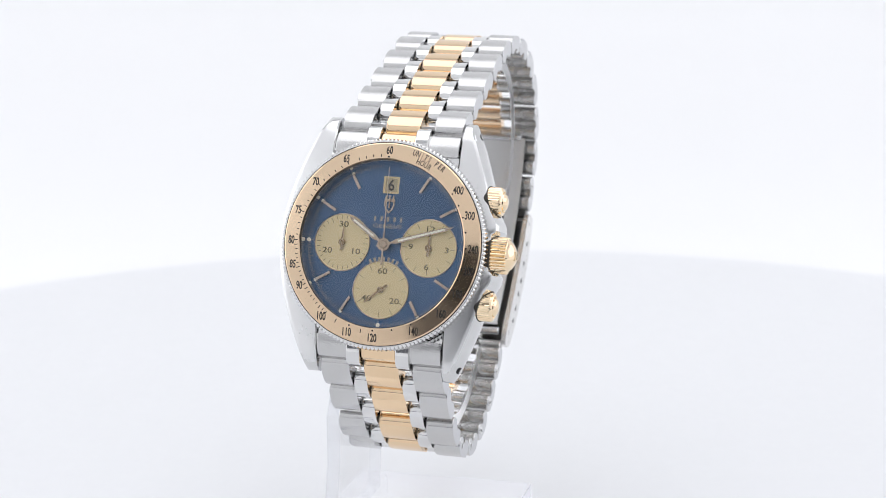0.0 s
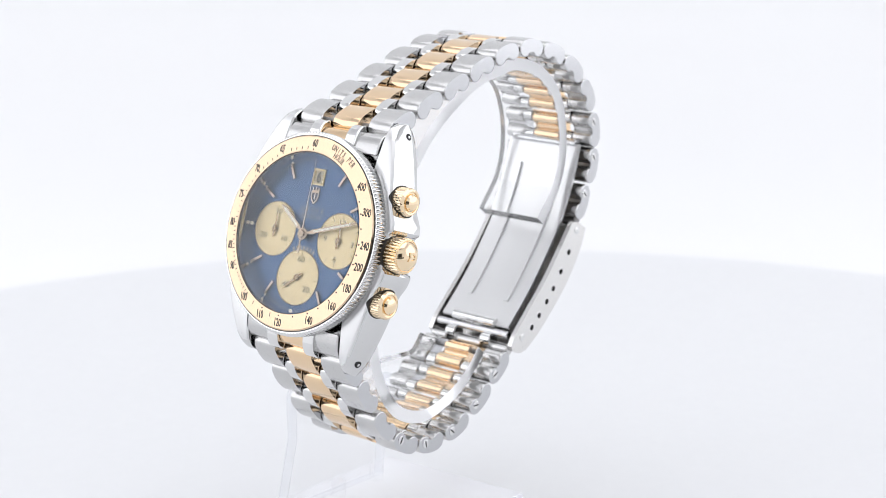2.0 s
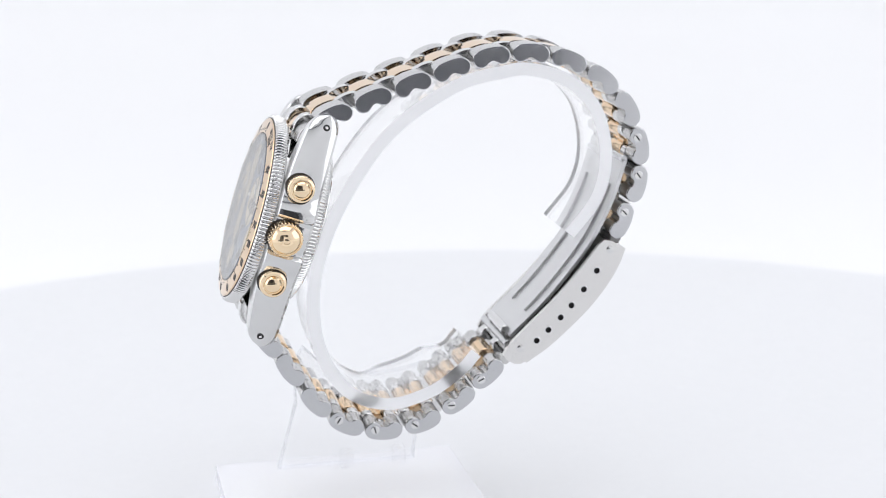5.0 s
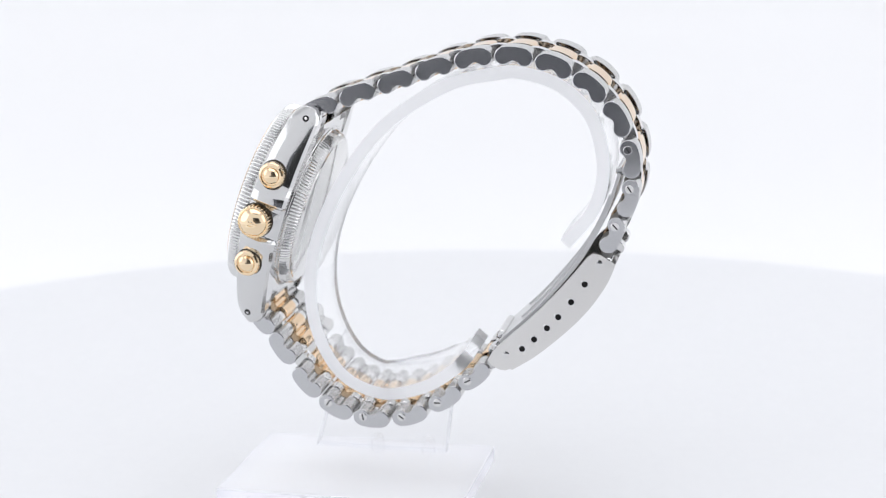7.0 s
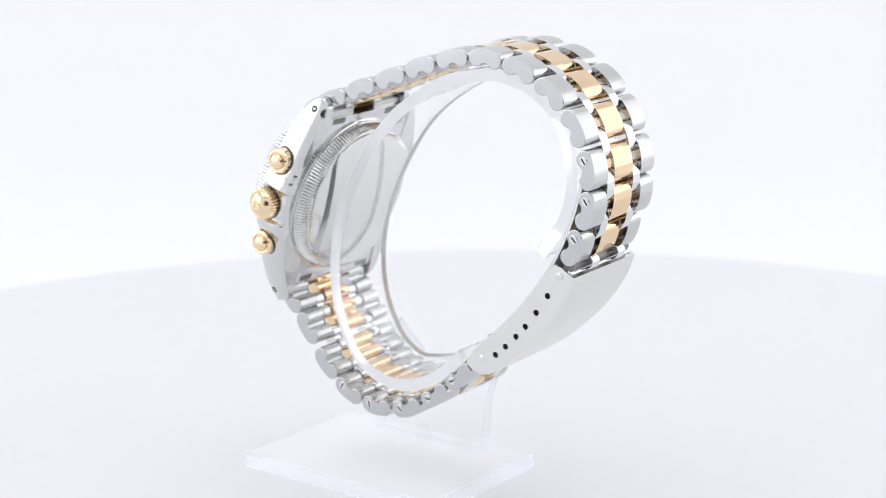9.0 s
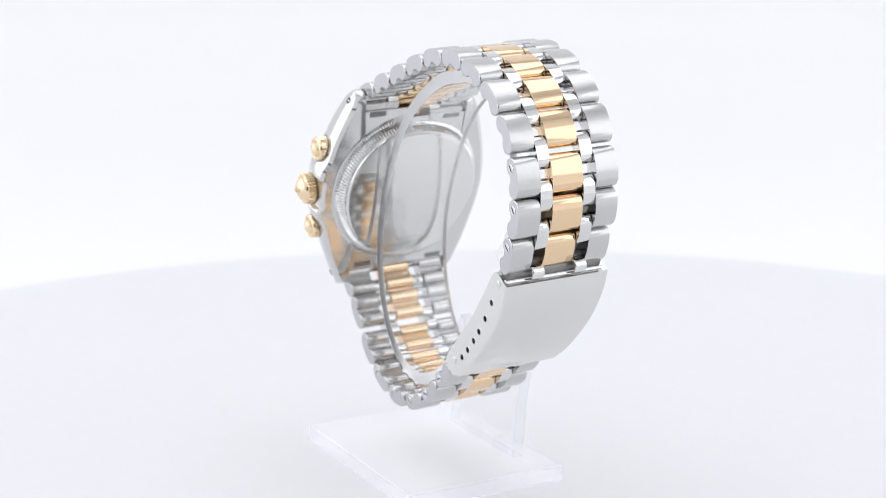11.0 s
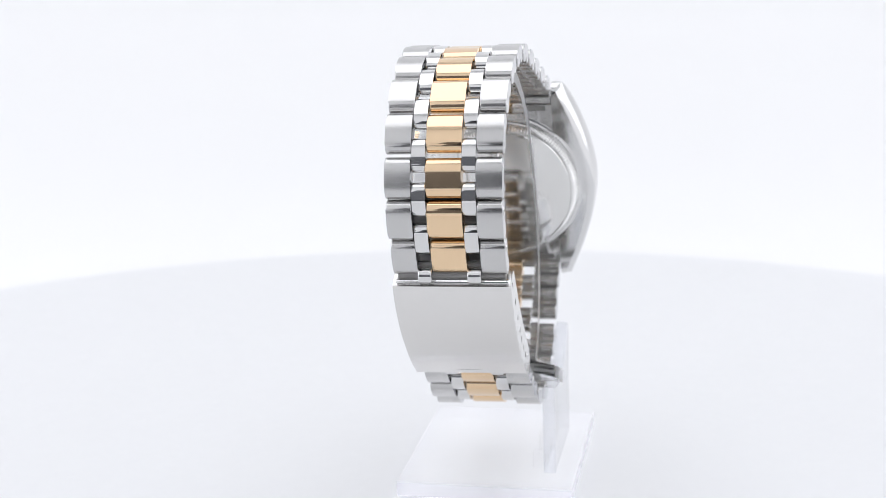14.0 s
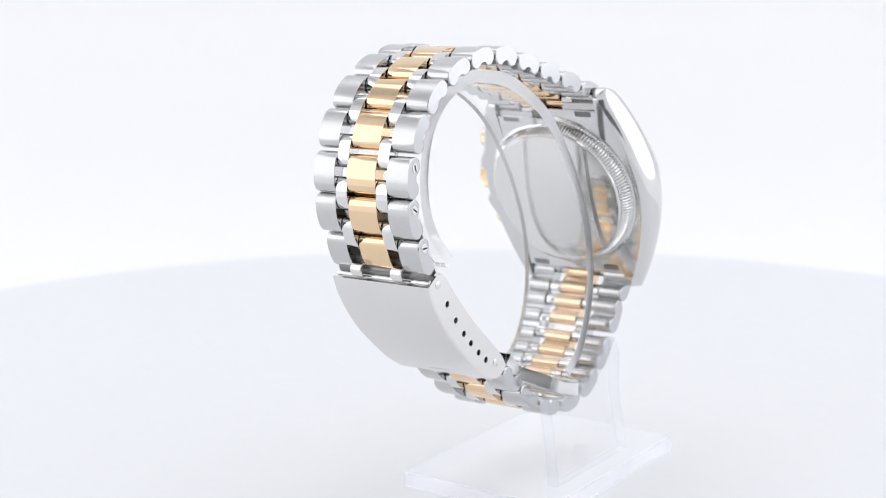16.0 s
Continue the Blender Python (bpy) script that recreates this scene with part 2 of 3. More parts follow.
def plate_with_holes(outline, holes, thick, x, turned=1):
    """A flat (y, z) plate at x with round holes through it."""
    bm = bmesh.new()
    loops = [outline] + [[(y + r * math.cos(2 * math.pi * k / 16), z + r * math.sin(2 * math.pi * k / 16)) for k in range(16)] for y, z, r in holes]
    edges = []
    for loop in loops:
        v = [bm.verts.new((x, y, z)) for y, z in loop]
        edges += [bm.edges.new((v[i], v[(i + 1) % len(v)])) for i in range(len(v))]
    faces = bmesh.ops.triangle_fill(bm, use_beauty=True, use_dissolve=False, edges=edges)["geom"]
    faces = [f for f in faces if isinstance(f, bmesh.types.BMFace)]
    ext = bmesh.ops.extrude_face_region(bm, geom=faces)["geom"]
    bmesh.ops.translate(bm, verts=[v for v in ext if isinstance(v, bmesh.types.BMVert)], vec=(thick * turned, 0, 0))
    return bm


TEXTS = {}


def letters(text, height, material, depth=0.02, wide=1.0, bold=0.02):
    """A mesh of upright letters of that height, centred."""
    key = (text, height, material.name, wide, bold)
    if key not in TEXTS:
        data = bpy.data.curves.new("letters", "FONT")
        data.body, data.size, data.extrude, data.resolution_u = text, 1.0, 0.0, 3
        data.offset = bold
        ob = new("letters", data)
        bpy.context.view_layer.update()
        me = bpy.data.meshes.new_from_object(ob.evaluated_get(bpy.context.evaluated_depsgraph_get()))
        bpy.data.objects.remove(ob)
        xs, ys = [v.co.x for v in me.vertices], [v.co.y for v in me.vertices]
        s = height / (max(ys) - min(ys))
        me.transform(Matrix.Diagonal((s * wide, s, 1, 1)) @ Matrix.Translation((-(max(xs) + min(xs)) / 2, -(max(ys) + min(ys)) / 2, 0)))
        bm = bmesh.new()
        bm.from_mesh(me)
        ext = bmesh.ops.extrude_face_region(bm, geom=bm.faces[:])["geom"]
        bmesh.ops.translate(bm, verts=[v for v in ext if isinstance(v, bmesh.types.BMVert)], vec=(0, 0, depth))
        bm.to_mesh(me)
        bm.free()
        TEXTS[key] = finish(me, material)
    return TEXTS[key]


# ---- setting ----
def make_setting():
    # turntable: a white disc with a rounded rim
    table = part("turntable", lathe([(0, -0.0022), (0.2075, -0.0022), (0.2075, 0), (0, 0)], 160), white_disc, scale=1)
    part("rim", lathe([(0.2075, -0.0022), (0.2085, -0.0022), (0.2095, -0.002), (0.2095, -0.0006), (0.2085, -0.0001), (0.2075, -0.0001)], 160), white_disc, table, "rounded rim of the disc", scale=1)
    tagged(table, "round white turntable disc with a rounded rim and an added glow", "turntable")
    # the sheet below it, which sweeps up into the back wall of the tent
    bm, rows = bmesh.new(), []
    prof = [(0.20, -0.0025), (0.27, -0.0025), (0.33, 0.0), (0.38, 0.006), (0.42, 0.016), (0.455, 0.032), (0.48, 0.055), (0.495, 0.085), (0.50, 0.12), (0.50, 0.25), (0.50, 0.45), (0.50, 0.68)]
    for k in range(120):
        a = radians(3 * k)
        rows.append([bm.verts.new((r * math.cos(a), r * math.sin(a), z)) for r, z in prof])
    for k in range(120):
        p, q = rows[k], rows[(k + 1) % 120]
        for i in range(len(prof) - 1):
            off = abs(3 * k + 1.5 - 270)
            if (off < 21 and 1 <= i < 9) or (off < 32 and 2 <= i < 5):
                continue                       # the opening for the lens, wider along the floor
            bm.faces.new((p[i], p[i + 1], q[i + 1], q[i]))
    sweep = part("backdrop", bm, white_fabric, scale=1, smooth=60)
    tagged(sweep, "white fabric wall of a light tent sweeping up from its floor", "backdrop", kind="structure")
    sheet = part("ground", lathe([(0, -0.03), (0.30, -0.03), (0.30, -0.004), (0, -0.004)], 64), white_sheet, scale=1)
    tagged(sheet, "plain white sheet under the turntable", "floor", kind="structure")
    bm = bmesh.new()
    box(bm, -0.6, 0.6, -0.45, 0.6, 0.68, 0.70)
    tagged(part("ceiling", bm, white_fabric, scale=1), "white fabric roof of the light tent", "ceiling", kind="structure")
    # the film camera behind the lens, which the polished metal mirrors
    cam_root = new("studio_camera")
    tagged(cam_root, "black film camera on a column stand, mirrored in the metal", "camera")
    bm = bmesh.new()
    box(bm, -0.075, 0.075, -0.40, -0.33, 0.055, 0.185)
    part("camera_body", bevelled(bm, 0.008), black_leather, cam_root, scale=1)
    bm = lathe([(0.012, 0.006), (0.036, 0.006), (0.038, 0.008), (0.038, 0.045), (0.012, 0.045)], 48)
    part("lens_barrel", bm, black_leather, cam_root, scale=1).matrix_local = look(EYE, AIM)
    part("column", lathe([(0, -0.035), (0.05, -0.035), (0.05, -0.028), (0.012, -0.022), (0.012, 0.06), (0, 0.06)], 32, at=(0, -0.365, 0)), black_leather, cam_root, scale=1)
    bm = bmesh.new()
    box(bm, -0.75, 0.75, -0.45, 0.75, -0.075, -0.035)
    desk = part("desk", bevelled(bm, 0.004), room_grey, scale=1)
    tagged(desk, "dark desk top that carries the light tent", "desk", kind="structure")
    return table


# ---- the stand: a clear acrylic foot, a side panel and an open ring ----
STAND_AT = Matrix.Translation((0, 0, 0)) @ pose(0, 0, 0, 0, 0, -14.5)
WATCH_AT = Matrix(((0.968983, 0.099706, -0.226122, -0.012861), (-0.245827, 0.295110, -0.923298, -0.036624),
                   (-0.025327, 0.950247, 0.310467, -0.060081 + FLOOR), (0, 0, 0, 1)))
RING = [(11.6, -57.4), (19.5, -60.2), (27.3, -59.3), (34.6, -54.8), (38.2, -48.0), (38.2, -40.5), (36.4, -36.0), (31.6, -28.4), (20.6, -19.6),
        (6.2, -14.9), (-7.4, -14.2), (-18.8, -17.9), (-26.4, -25.2), (-27.6, -33.8), (-23.6, -41.0), (-18.3, -45.4), (-14.3, -47.3)]


def make_stand():
    root = new("watch_stand")
    tagged(root, "clear acrylic watch stand with an open ring on a flat foot", "watch stand")
    bm = bmesh.new()
    box(bm, -20.5, 12.5, -44.5, 2.0, 0.02, 3.0)
    foot = part("foot", bevelled(bm, 0.35), foot_acrylic, root, "clear acrylic foot plate")
    reface(foot, acrylic_edge, lambda n: abs(n.z) < 0.8)
    # side panel beside the ring
    side = [(-33.0, 3.0), (-6.5, 3.0), (-5.5, 14.0), (-3.0, 21.0), (-9.0, 19.5), (-15.0, 18.6), (-22.0, 21.0), (-27.5, 27.0), (-29.5, 24.0), (-29.0, 16.0)]
    upright = part("upright", prism(side, -16.6, -14.3, 0.3), acrylic, root, "clear acrylic upright beside the bracelet")
    reface(upright, upright_edge, lambda n: abs(n.x) < 0.8)
    for y in (-20.0, -9.8):
        part("tab", lathe([(0, 3.0), (1.3, 3.0), (1.3, 6.0), (0.9, 6.6), (0, 6.6)], 20, at=(-13.2, y, 0)), acrylic, root)
    path = spline(RING, 6)
    n = len(path)

    def wide(u):
        k = max(0.0, 1 - abs(u - 0.865) / 0.075)
        return -7.0 - 6.0 * min(1.0, k * 2.0)
    heart = Vector((4.0, -38.0))
    path = [p + (heart - p).normalized() * 0.15 for p in path]
    ring = part("ring", strip(path, -7.0, 7.0, 2.3, 0.25, wide), ring_face, root, "open clear acrylic ring", smooth=50)
    reface(ring, ring_edge, lambda n: abs(n.x) > 0.6)
    ring.matrix_local = STAND_AT.inverted() @ WATCH_AT
    for ob in root.children:
        ob.visible_shadow = False          # clear acrylic lets the tent's light through
    return root


# ---- the watch ----
def ease(lo, hi, v):
    v = min(1.0, max(0.0, (v - lo) / (hi - lo)))
    return v * v * (3 - 2 * v)


def flank_x(y, s):
    """How far the flank stands out from the middle of the case: a bow, with two guards beside the crown."""
    a = abs(y)
    xo = 18.1 - 6.25 * (a / 21.9) ** 1.7
    if s > 0:
        xo += 0.9 * ease(2.7, 3.5, a) * (1 - ease(4.4, 7.5, a))
    return xo


def flank_at(y, z):
    """The bowed side of the case at a height z, between the lugs."""
    zt = -2.5 - 2.2 * (abs(y) / 20) ** 2.4
    v = min(1.0, max(0.0, (z + 8.8) / (zt + 8.55)))
    return flank_x(y, 1) - 0.8 * max(0.0, v - 0.3) ** 2 / 0.49


def seat(y, z, inner, outer):
    """A dark ring in the side of the case, painted as the shaded gap round a button."""
    bm, rings = bmesh.new(), []
    for k in range(48):
        a = 2 * math.pi * k / 48
        row = []
        for r, lift in ((outer, -0.6), (outer, 0.03), (inner, 0.03), (inner, -0.6)):
            yy, zz = y + r * math.cos(a), z + r * math.sin(a)
            row.append(bm.verts.new((flank_at(yy, zz) + lift, yy, zz)))
        rings.append(row)
    for k in range(48):
        p, q = rings[k], rings[(k + 1) % 48]
        for i in range(3):
            bm.faces.new((p[i], p[i + 1], q[i + 1], q[i]))
    return bm


def case_half(s):
    """One flank of the case with its two lugs: a satin top, a bowed polished side, a small bevel below."""
    bm, rings = bmesh.new(), []
    steps = 150
    for i in range(steps + 1):
        u = -1 + 2 * i / steps
        y = 21.1 * math.copysign(1 - (1 - abs(u)) ** 1.3, u)
        a = abs(y)
        xo = flank_x(y, s)
        xi = 10.55 if a > 10.6 else math.sqrt(15.0 ** 2 - y * y)
        zt = -2.5 - 2.2 * (a / 20) ** 2.4
        zb = -9.3 - 0.5 * max(0, (a - 10) / 11)
        end = min(1.0, max(0.0, (a - 17.6) / 3.5))
        k = max(0.0, 1 - end ** 2.6) ** (1 / 2.2)
        mid = -7.6
        zt, zb = mid + (zt - mid) * max(k, 0.12), mid + (zb - mid) * max(k, 0.12)
        h = zt - zb
        r = min(0.5, h * 0.2)
        bow = 0.8 * min(1.0, h / 4.5)
        foot = xo if s > 0 else xo - 0.35
        sec = [(xi, zb), (foot - r - 0.45, zb), (foot - 0.3, zb + r)]
        for q in range(1, 9):
            v = q / 8
            if s > 0:
                x = xo - bow * max(0.0, v - 0.3) ** 2 / 0.49 - 0.3 * max(0.0, 0.3 - v) ** 2 / 0.09
            else:
                x = xo + 0.3 - 0.7 * max(0.0, 0.65 - v) ** 2 / 0.42 - 0.4 * max(0.0, v - 0.65) ** 2 / 0.12
            sec.append((x, zb + r + (h - 1.5 * r) * v))
        bow = bow if s > 0 else 0.15
        sec += [(xo - bow - 0.3, zt - 0.08), (xo - bow - 0.6, zt), (xi + 0.25, zt), (xi, zt - 0.25)]
        rings.append([bm.verts.new((s * x, y, z)) for x, z in sec])
    for p, q in zip(rings, rings[1:]):
        for k in range(len(p)):
            bm.faces.new((p[k], p[(k + 1) % len(p)], q[(k + 1) % len(p)], q[k]))
    bm.faces.new(rings[0]), bm.faces.new(rings[-1])
    return bm


def between_lugs(s):
    """The stepped wall between two lugs."""
    return prism([(s * 11.0, -9.25), (s * 17.2, -9.25), (s * 17.2, -6.5), (s * 15.4, -6.5), (s * 15.4, -4.2), (s * 11.0, -4.2)], -10.62, 10.62)


def make_case(root):
    case = part("case", lathe([(0, -9.4), (15.6, -9.4), (15.9, -9.1), (15.9, -2.7), (14.2, -2.7), (14.2, -3.4), (0, -3.4)], 128),
                case_steel, root, "polished and satin steel watch case with lugs", smooth=55)
    for s in (1, -1):
        flank = part("case_flank", case_half(s), case_steel, case, "polished steel flank ending in two lugs", smooth=32)
        reface(flank, lug_top_steel, lambda q: q.z > 0.8)
        part("lug_bridge", between_lugs(s), case_steel, case)
    for y, z in ((19.07, -7.35), (-19.11, -6.75)):
        for s in (1, -1):
            xo = 18.1 - 6.25 * (19.1 / 21.9) ** 1.7
            # solid disc, its black painted as the shade in the hole
            bm = lathe([(0.6, -0.6), (0.6, -0.02), (0.55, 0.0), (0, 0.0)], 20, axis="x")
            lean = math.copysign(23.5, y)
            part("spring_bar_hole", bm, hole_black, case, at=pose(s * (xo + 0.02), y, z, 0, 0, lean if s > 0 else 180 - lean))
            part("spring_bar_tip", lathe([(0.26, -0.1), (0.26, 0.03), (0.2, 0.06), (0, 0.06)], 14, axis="x"), polished_steel, case, at=pose(s * (xo + 0.02), y, z, 0, 0, lean if s > 0 else 180 - lean))
    part("case_back", lathe([(0, -11.9), (13.2, -11.85), (13.6, -11.7), (13.8, -11.3), (13.8, -9.3)], 128), back_steel, root, "polished steel screw-down case back")
    part("case_back_rim", knurled([(15.35, -9.3, 0), (15.35, -9.6, 0), (15.2, -9.75, 1), (14.75, -10.9, 1), (14.3, -11.35, 1), (13.9, -11.5, 0), (13.7, -11.5, 0)], 150, 0.42, sub=6, beaded=True), polished_steel, root, "fluted steel case back rim")
    # tool notches in the back of the end pieces, their shade painted as dark boxes
    for sx in (1, -1):
        for sy in (1, -1):
            bm = bmesh.new()
            box(bm, -1.7, 1.7, -0.55, 0.55, -0.03, 0.3)
            part("tool_notch_shade", bm, pin_steel, case, at=pose(sx * 7.6, sy * 16.5, -9.26))
    # the glass stands a little over the bezel
    glass = part("crystal", lathe([(13.5, -0.6), (13.5, 0.25), (13.3, 0.45), (0, 0.45)], 96), crystal_glass, root, "flat clear crystal")
    glass.visible_shadow = False
    part("rehaut", lathe([(13.55, 0.0), (13.45, -2.35)], 128), polished_steel, root)
    return case


def make_bezel(root):
    part("coin_edge", knurled([(16.2, -0.35, 0), (16.5, -0.3, 0), (16.75, -0.32, 0.5), (17.05, -0.6, 1), (17.2, -1.4, 1), (17.12, -2.3, 1), (16.7, -2.65, 0), (15.5, -2.65, 0)], 158, 0.34, sub=8, beaded=True),
         polished_steel, root, "coin-edged steel bezel ring")
    bezel = part("bezel", lathe([(13.55, -1.0), (13.55, 0.28), (13.75, 0.34), (16.1, -0.02), (16.3, -0.16), (16.3, -1.0)], 160), bezel_gold, root,
                 "yellow gold bezel engraved with a black scale")

    part("bezel_joint", lathe([(16.26, -0.5), (16.28, -0.24), (16.44, -0.24), (16.46, -0.5)], 160), joint_black, bezel)
    part("glass_joint", lathe([(13.46, -0.2), (13.47, 0.3), (13.57, 0.31), (13.58, -0.2)], 160), joint_black, bezel)

    def over(r):
        return 0.34 - (r - 13.75) * 0.36 / 2.35
    lean = math.degrees(math.atan2(0.36, 2.35))

    def mark(name, me, x, y, rz):
        r = math.hypot(x, y)
        a = math.atan2(y, x)
        m = Matrix.Translation((x, y, over(r) + 0.005)) @ Matrix.Rotation(radians(lean), 4, Vector((-math.sin(a), math.cos(a), 0))) @ Matrix.Rotation(radians(rz), 4, "Z")
        put(name, me, bezel, at=m)
    # clock angle of a speed: one turn of the hand over 3600 / speed seconds
    for text, deg in (("60", 0), ("65", -28), ("70", -52), ("75", -72.5), ("80", -91.5), ("85", -106.5), ("90", -120.5), ("100", -144.5), ("110", -163.5),
                      ("120", 180), ("140", 153.7), ("160", 133.6), ("180", 118), ("200", 103), ("240", 89.5), ("300", 69), ("400", 51.8)):
        a = radians(90 - deg)
        mark("numeral", letters(text, 1.36, black_enamel, wide=0.6), 15.1 * math.cos(a), 15.1 * math.sin(a), 0)
    for word, r, mid, step in (("UNITS PER", 15.45, 25.8, 2.55), ("HOUR", 14.4, 24.2, 2.75)):
        for i, ch in enumerate(word):
            if ch != " ":
                deg = mid + (i - (len(word) - 1) / 2) * step
                a = radians(90 - deg)
                mark("letter", letters(ch, 0.95, black_enamel, wide=0.3 if ch == "I" else 0.66, bold=0.008), r * math.cos(a), r * math.sin(a), -deg)
    bm = bmesh.new()
    marks = [(-5.3, .45), (-10.4, .45), (-15.4, .45), (-20.2, .45), (-28, .6), (-33, .4), (-38, .4), (-43, .4), (-47.5, .4), (-52, .6), (-56.3, .4), (-60.5, .4), (-64.6, .4),
             (-68.6, .4), (-72.5, .6), (-76.5, .4), (-80.3, .4), (-84.1, .4), (-87.9, .4), (-91.5, .6)]
    marks += [(-94.5 - 3.0 * k, 0.42 if k % 5 else 0.6) for k in range(18)] + [(-154, .7), (-172, .7)]
    for deg, length in marks:
        a = radians(90 - deg)
        r0 = 13.98
        m = Matrix.Rotation(a, 4, "Z") @ Matrix.Translation((r0 + length / 2, 0, over(r0 + length / 2) + 0.004)) @ Matrix.Rotation(radians(lean), 4, "Y")
        box(bm, -length / 2, length / 2, -0.06, 0.06, 0, 0.02, m)
    part("scale_marks", bm, black_enamel, bezel)
    for deg in (51.8, 60.5, 69, 79, 89.5, 96.5, 103, 110.5, 118, 125.5, 133.6, 144, 153.7, 167, 180, -163.5):
        a = radians(90 - deg)
        dot = lathe([(0.14, 0), (0.14, 0.02), (0, 0.02)], 12)
        r = 13.98
        part("scale_dot", dot, black_enamel, bezel, at=Matrix.Translation((r * math.cos(a), r * math.sin(a), over(r) + 0.004)))
    part("zero_dot", lathe([(0.16, 0), (0.16, 0.02), (0, 0.02)], 12), black_enamel, bezel, at=Matrix.Translation((0, 13.98, over(13.98) + 0.004)))


DIAL_Z = -2.4


def make_dial(root):
    dial = part("dial", lathe([(13.6, DIAL_Z - 0.4), (13.6, DIAL_Z), (0, DIAL_Z)], 128), dial_blue, root, "sunburst blue watch dial with champagne subdials")
    # applied hour batons
    for hour in (1, 2, 4, 5, 7, 8, 10, 11):
        a = radians(90 - 30 * hour)
        bm = bmesh.new()
        box(bm, -1.35, 1.35, -0.25, 0.25, 0, 0.45)
        baton = part("hour_baton", bevelled(bm, 0.08), marker_gold, dial, at=Matrix.Translation((11.45 * math.cos(a), 11.45 * math.sin(a), DIAL_Z)) @ Matrix.Rotation(a, 4, "Z"))
        bm = lathe([(0.26, 0.0), (0.26, 0.08), (0.18, 0.16), (0, 0.16)], 14)
        part("lume_dot", bm, lume, dial, at=Matrix.Translation((12.95 * math.cos(a), 12.95 * math.sin(a), DIAL_Z)))
    for a in (radians(180), radians(-90)):
        part("lume_dot", lathe([(0.33, 0.0), (0.33, 0.12), (0.2, 0.2), (0, 0.2)], 18), lume, dial, at=Matrix.Translation((12.95 * math.cos(a), 12.95 * math.sin(a), DIAL_Z)))
    # printed minute track, fifths of a second
    bm = bmesh.new()
    for k in range(300):
        a = 2 * math.pi * k / 300
        if abs(math.sin(a) - 1) < 0.006:
            continue
        long = 1.15 if k % 25 == 0 else (0.8 if k % 5 == 0 else 0.5)
        m = Matrix.Rotation(a, 4, "Z") @ Matrix.Translation((13.15 - long / 2, 0, DIAL_Z + 0.004))
        box(bm, -long / 2, long / 2, -0.03, 0.03, 0, 0.01, m)
    part("minute_track", bm, gilt_print, dial)
    # date window
    frame_bm = bmesh.new()
    for b4 in ((-1.3, 1.3, 1.1, 1.38), (-1.3, 1.3, -1.38, -1.1), (-1.3, -1.02, -1.1, 1.1), (1.02, 1.3, -1.1, 1.1)):
        box(frame_bm, *b4, 0, 0.22)
    fr_ob = part("date_frame", frame_bm, sub_gold, dial, at=Matrix.Translation((0.1, 9.75, DIAL_Z)))
    bm = bmesh.new()
    box(bm, -1.05, 1.05, -1.14, 1.14, 0, 0.05)
    disc = part("date_disc", bm, date_ground, dial, at=Matrix.Translation((0.1, 9.75, DIAL_Z)))
    put("date_numeral", letters("6", 1.85, black_enamel, wide=0.85), dial, at=Matrix.Translation((0.12, 9.75, DIAL_Z + 0.055)))
    # emblem and maker's lines
    shield = [(-0.85, 1.0), (-0.85, 0.0), (-0.6, -0.75), (0, -1.4), (0.6, -0.75), (0.85, 0.0), (0.85, 1.0)]
    inner = [(x * 0.72, y * 0.72 - 0.03) for x, y in shield]
    bm = bmesh.new()
    o = [bm.verts.new((x, y, 0)) for x, y in shield]
    i_ = [bm.verts.new((x, y, 0)) for x, y in inner]
    for k in range(7):
        bm.faces.new((o[k], o[(k + 1) % 7], i_[(k + 1) % 7], i_[k]))
    ext = bmesh.ops.extrude_face_region(bm, geom=bm.faces[:])["geom"]
    bmesh.ops.translate(bm, verts=[v for v in ext if isinstance(v, bmesh.types.BMVert)], vec=(0, 0, 0.15))
    for b4 in ((-0.12, 0.12, -0.5, 1.55), (-0.75, -0.5, 0.6, 1.5), (0.5, 0.75, 0.6, 1.5), (-0.75, 0.75, 0.55, 0.8)):
        box(bm, *b4, 0, 0.14)
    part("emblem", bm, hand_gold, dial, at=Matrix.Translation((0.05, 6.5, DIAL_Z)))
    for k, (w, x) in enumerate(((0.7, -2.2), (0.75, -1.1), (0.75, 0.0), (0.75, 1.1), (0.7, 2.2))):
        bm = bmesh.new()
        box(bm, x - w / 2 + 0.2, x + w / 2 - 0.2, -0.4, 0.4, 0, 0.02)
        part("maker_bar", bm, gilt_print, dial, at=Matrix.Translation((0.05, 4.2, DIAL_Z)))
    put("dial_word", letters("GENEVE", 0.66, gilt_print, wide=1.45, bold=0.0), dial, at=Matrix.Translation((0.05, 3.05, DIAL_Z + 0.003)))
    for k in range(7):
        a = radians(90 + (3 - k) * 8.6)
        bm = bmesh.new()
        box(bm, -0.2, 0.2, -0.33, 0.33, 0, 0.02)
        part("model_bar", bm, gilt_print, dial, at=Matrix.Translation((5.15 * math.cos(a), -7.3 + 5.05 * math.sin(a), DIAL_Z)) @ Matrix.Rotation(a - math.pi / 2, 4, "Z"))
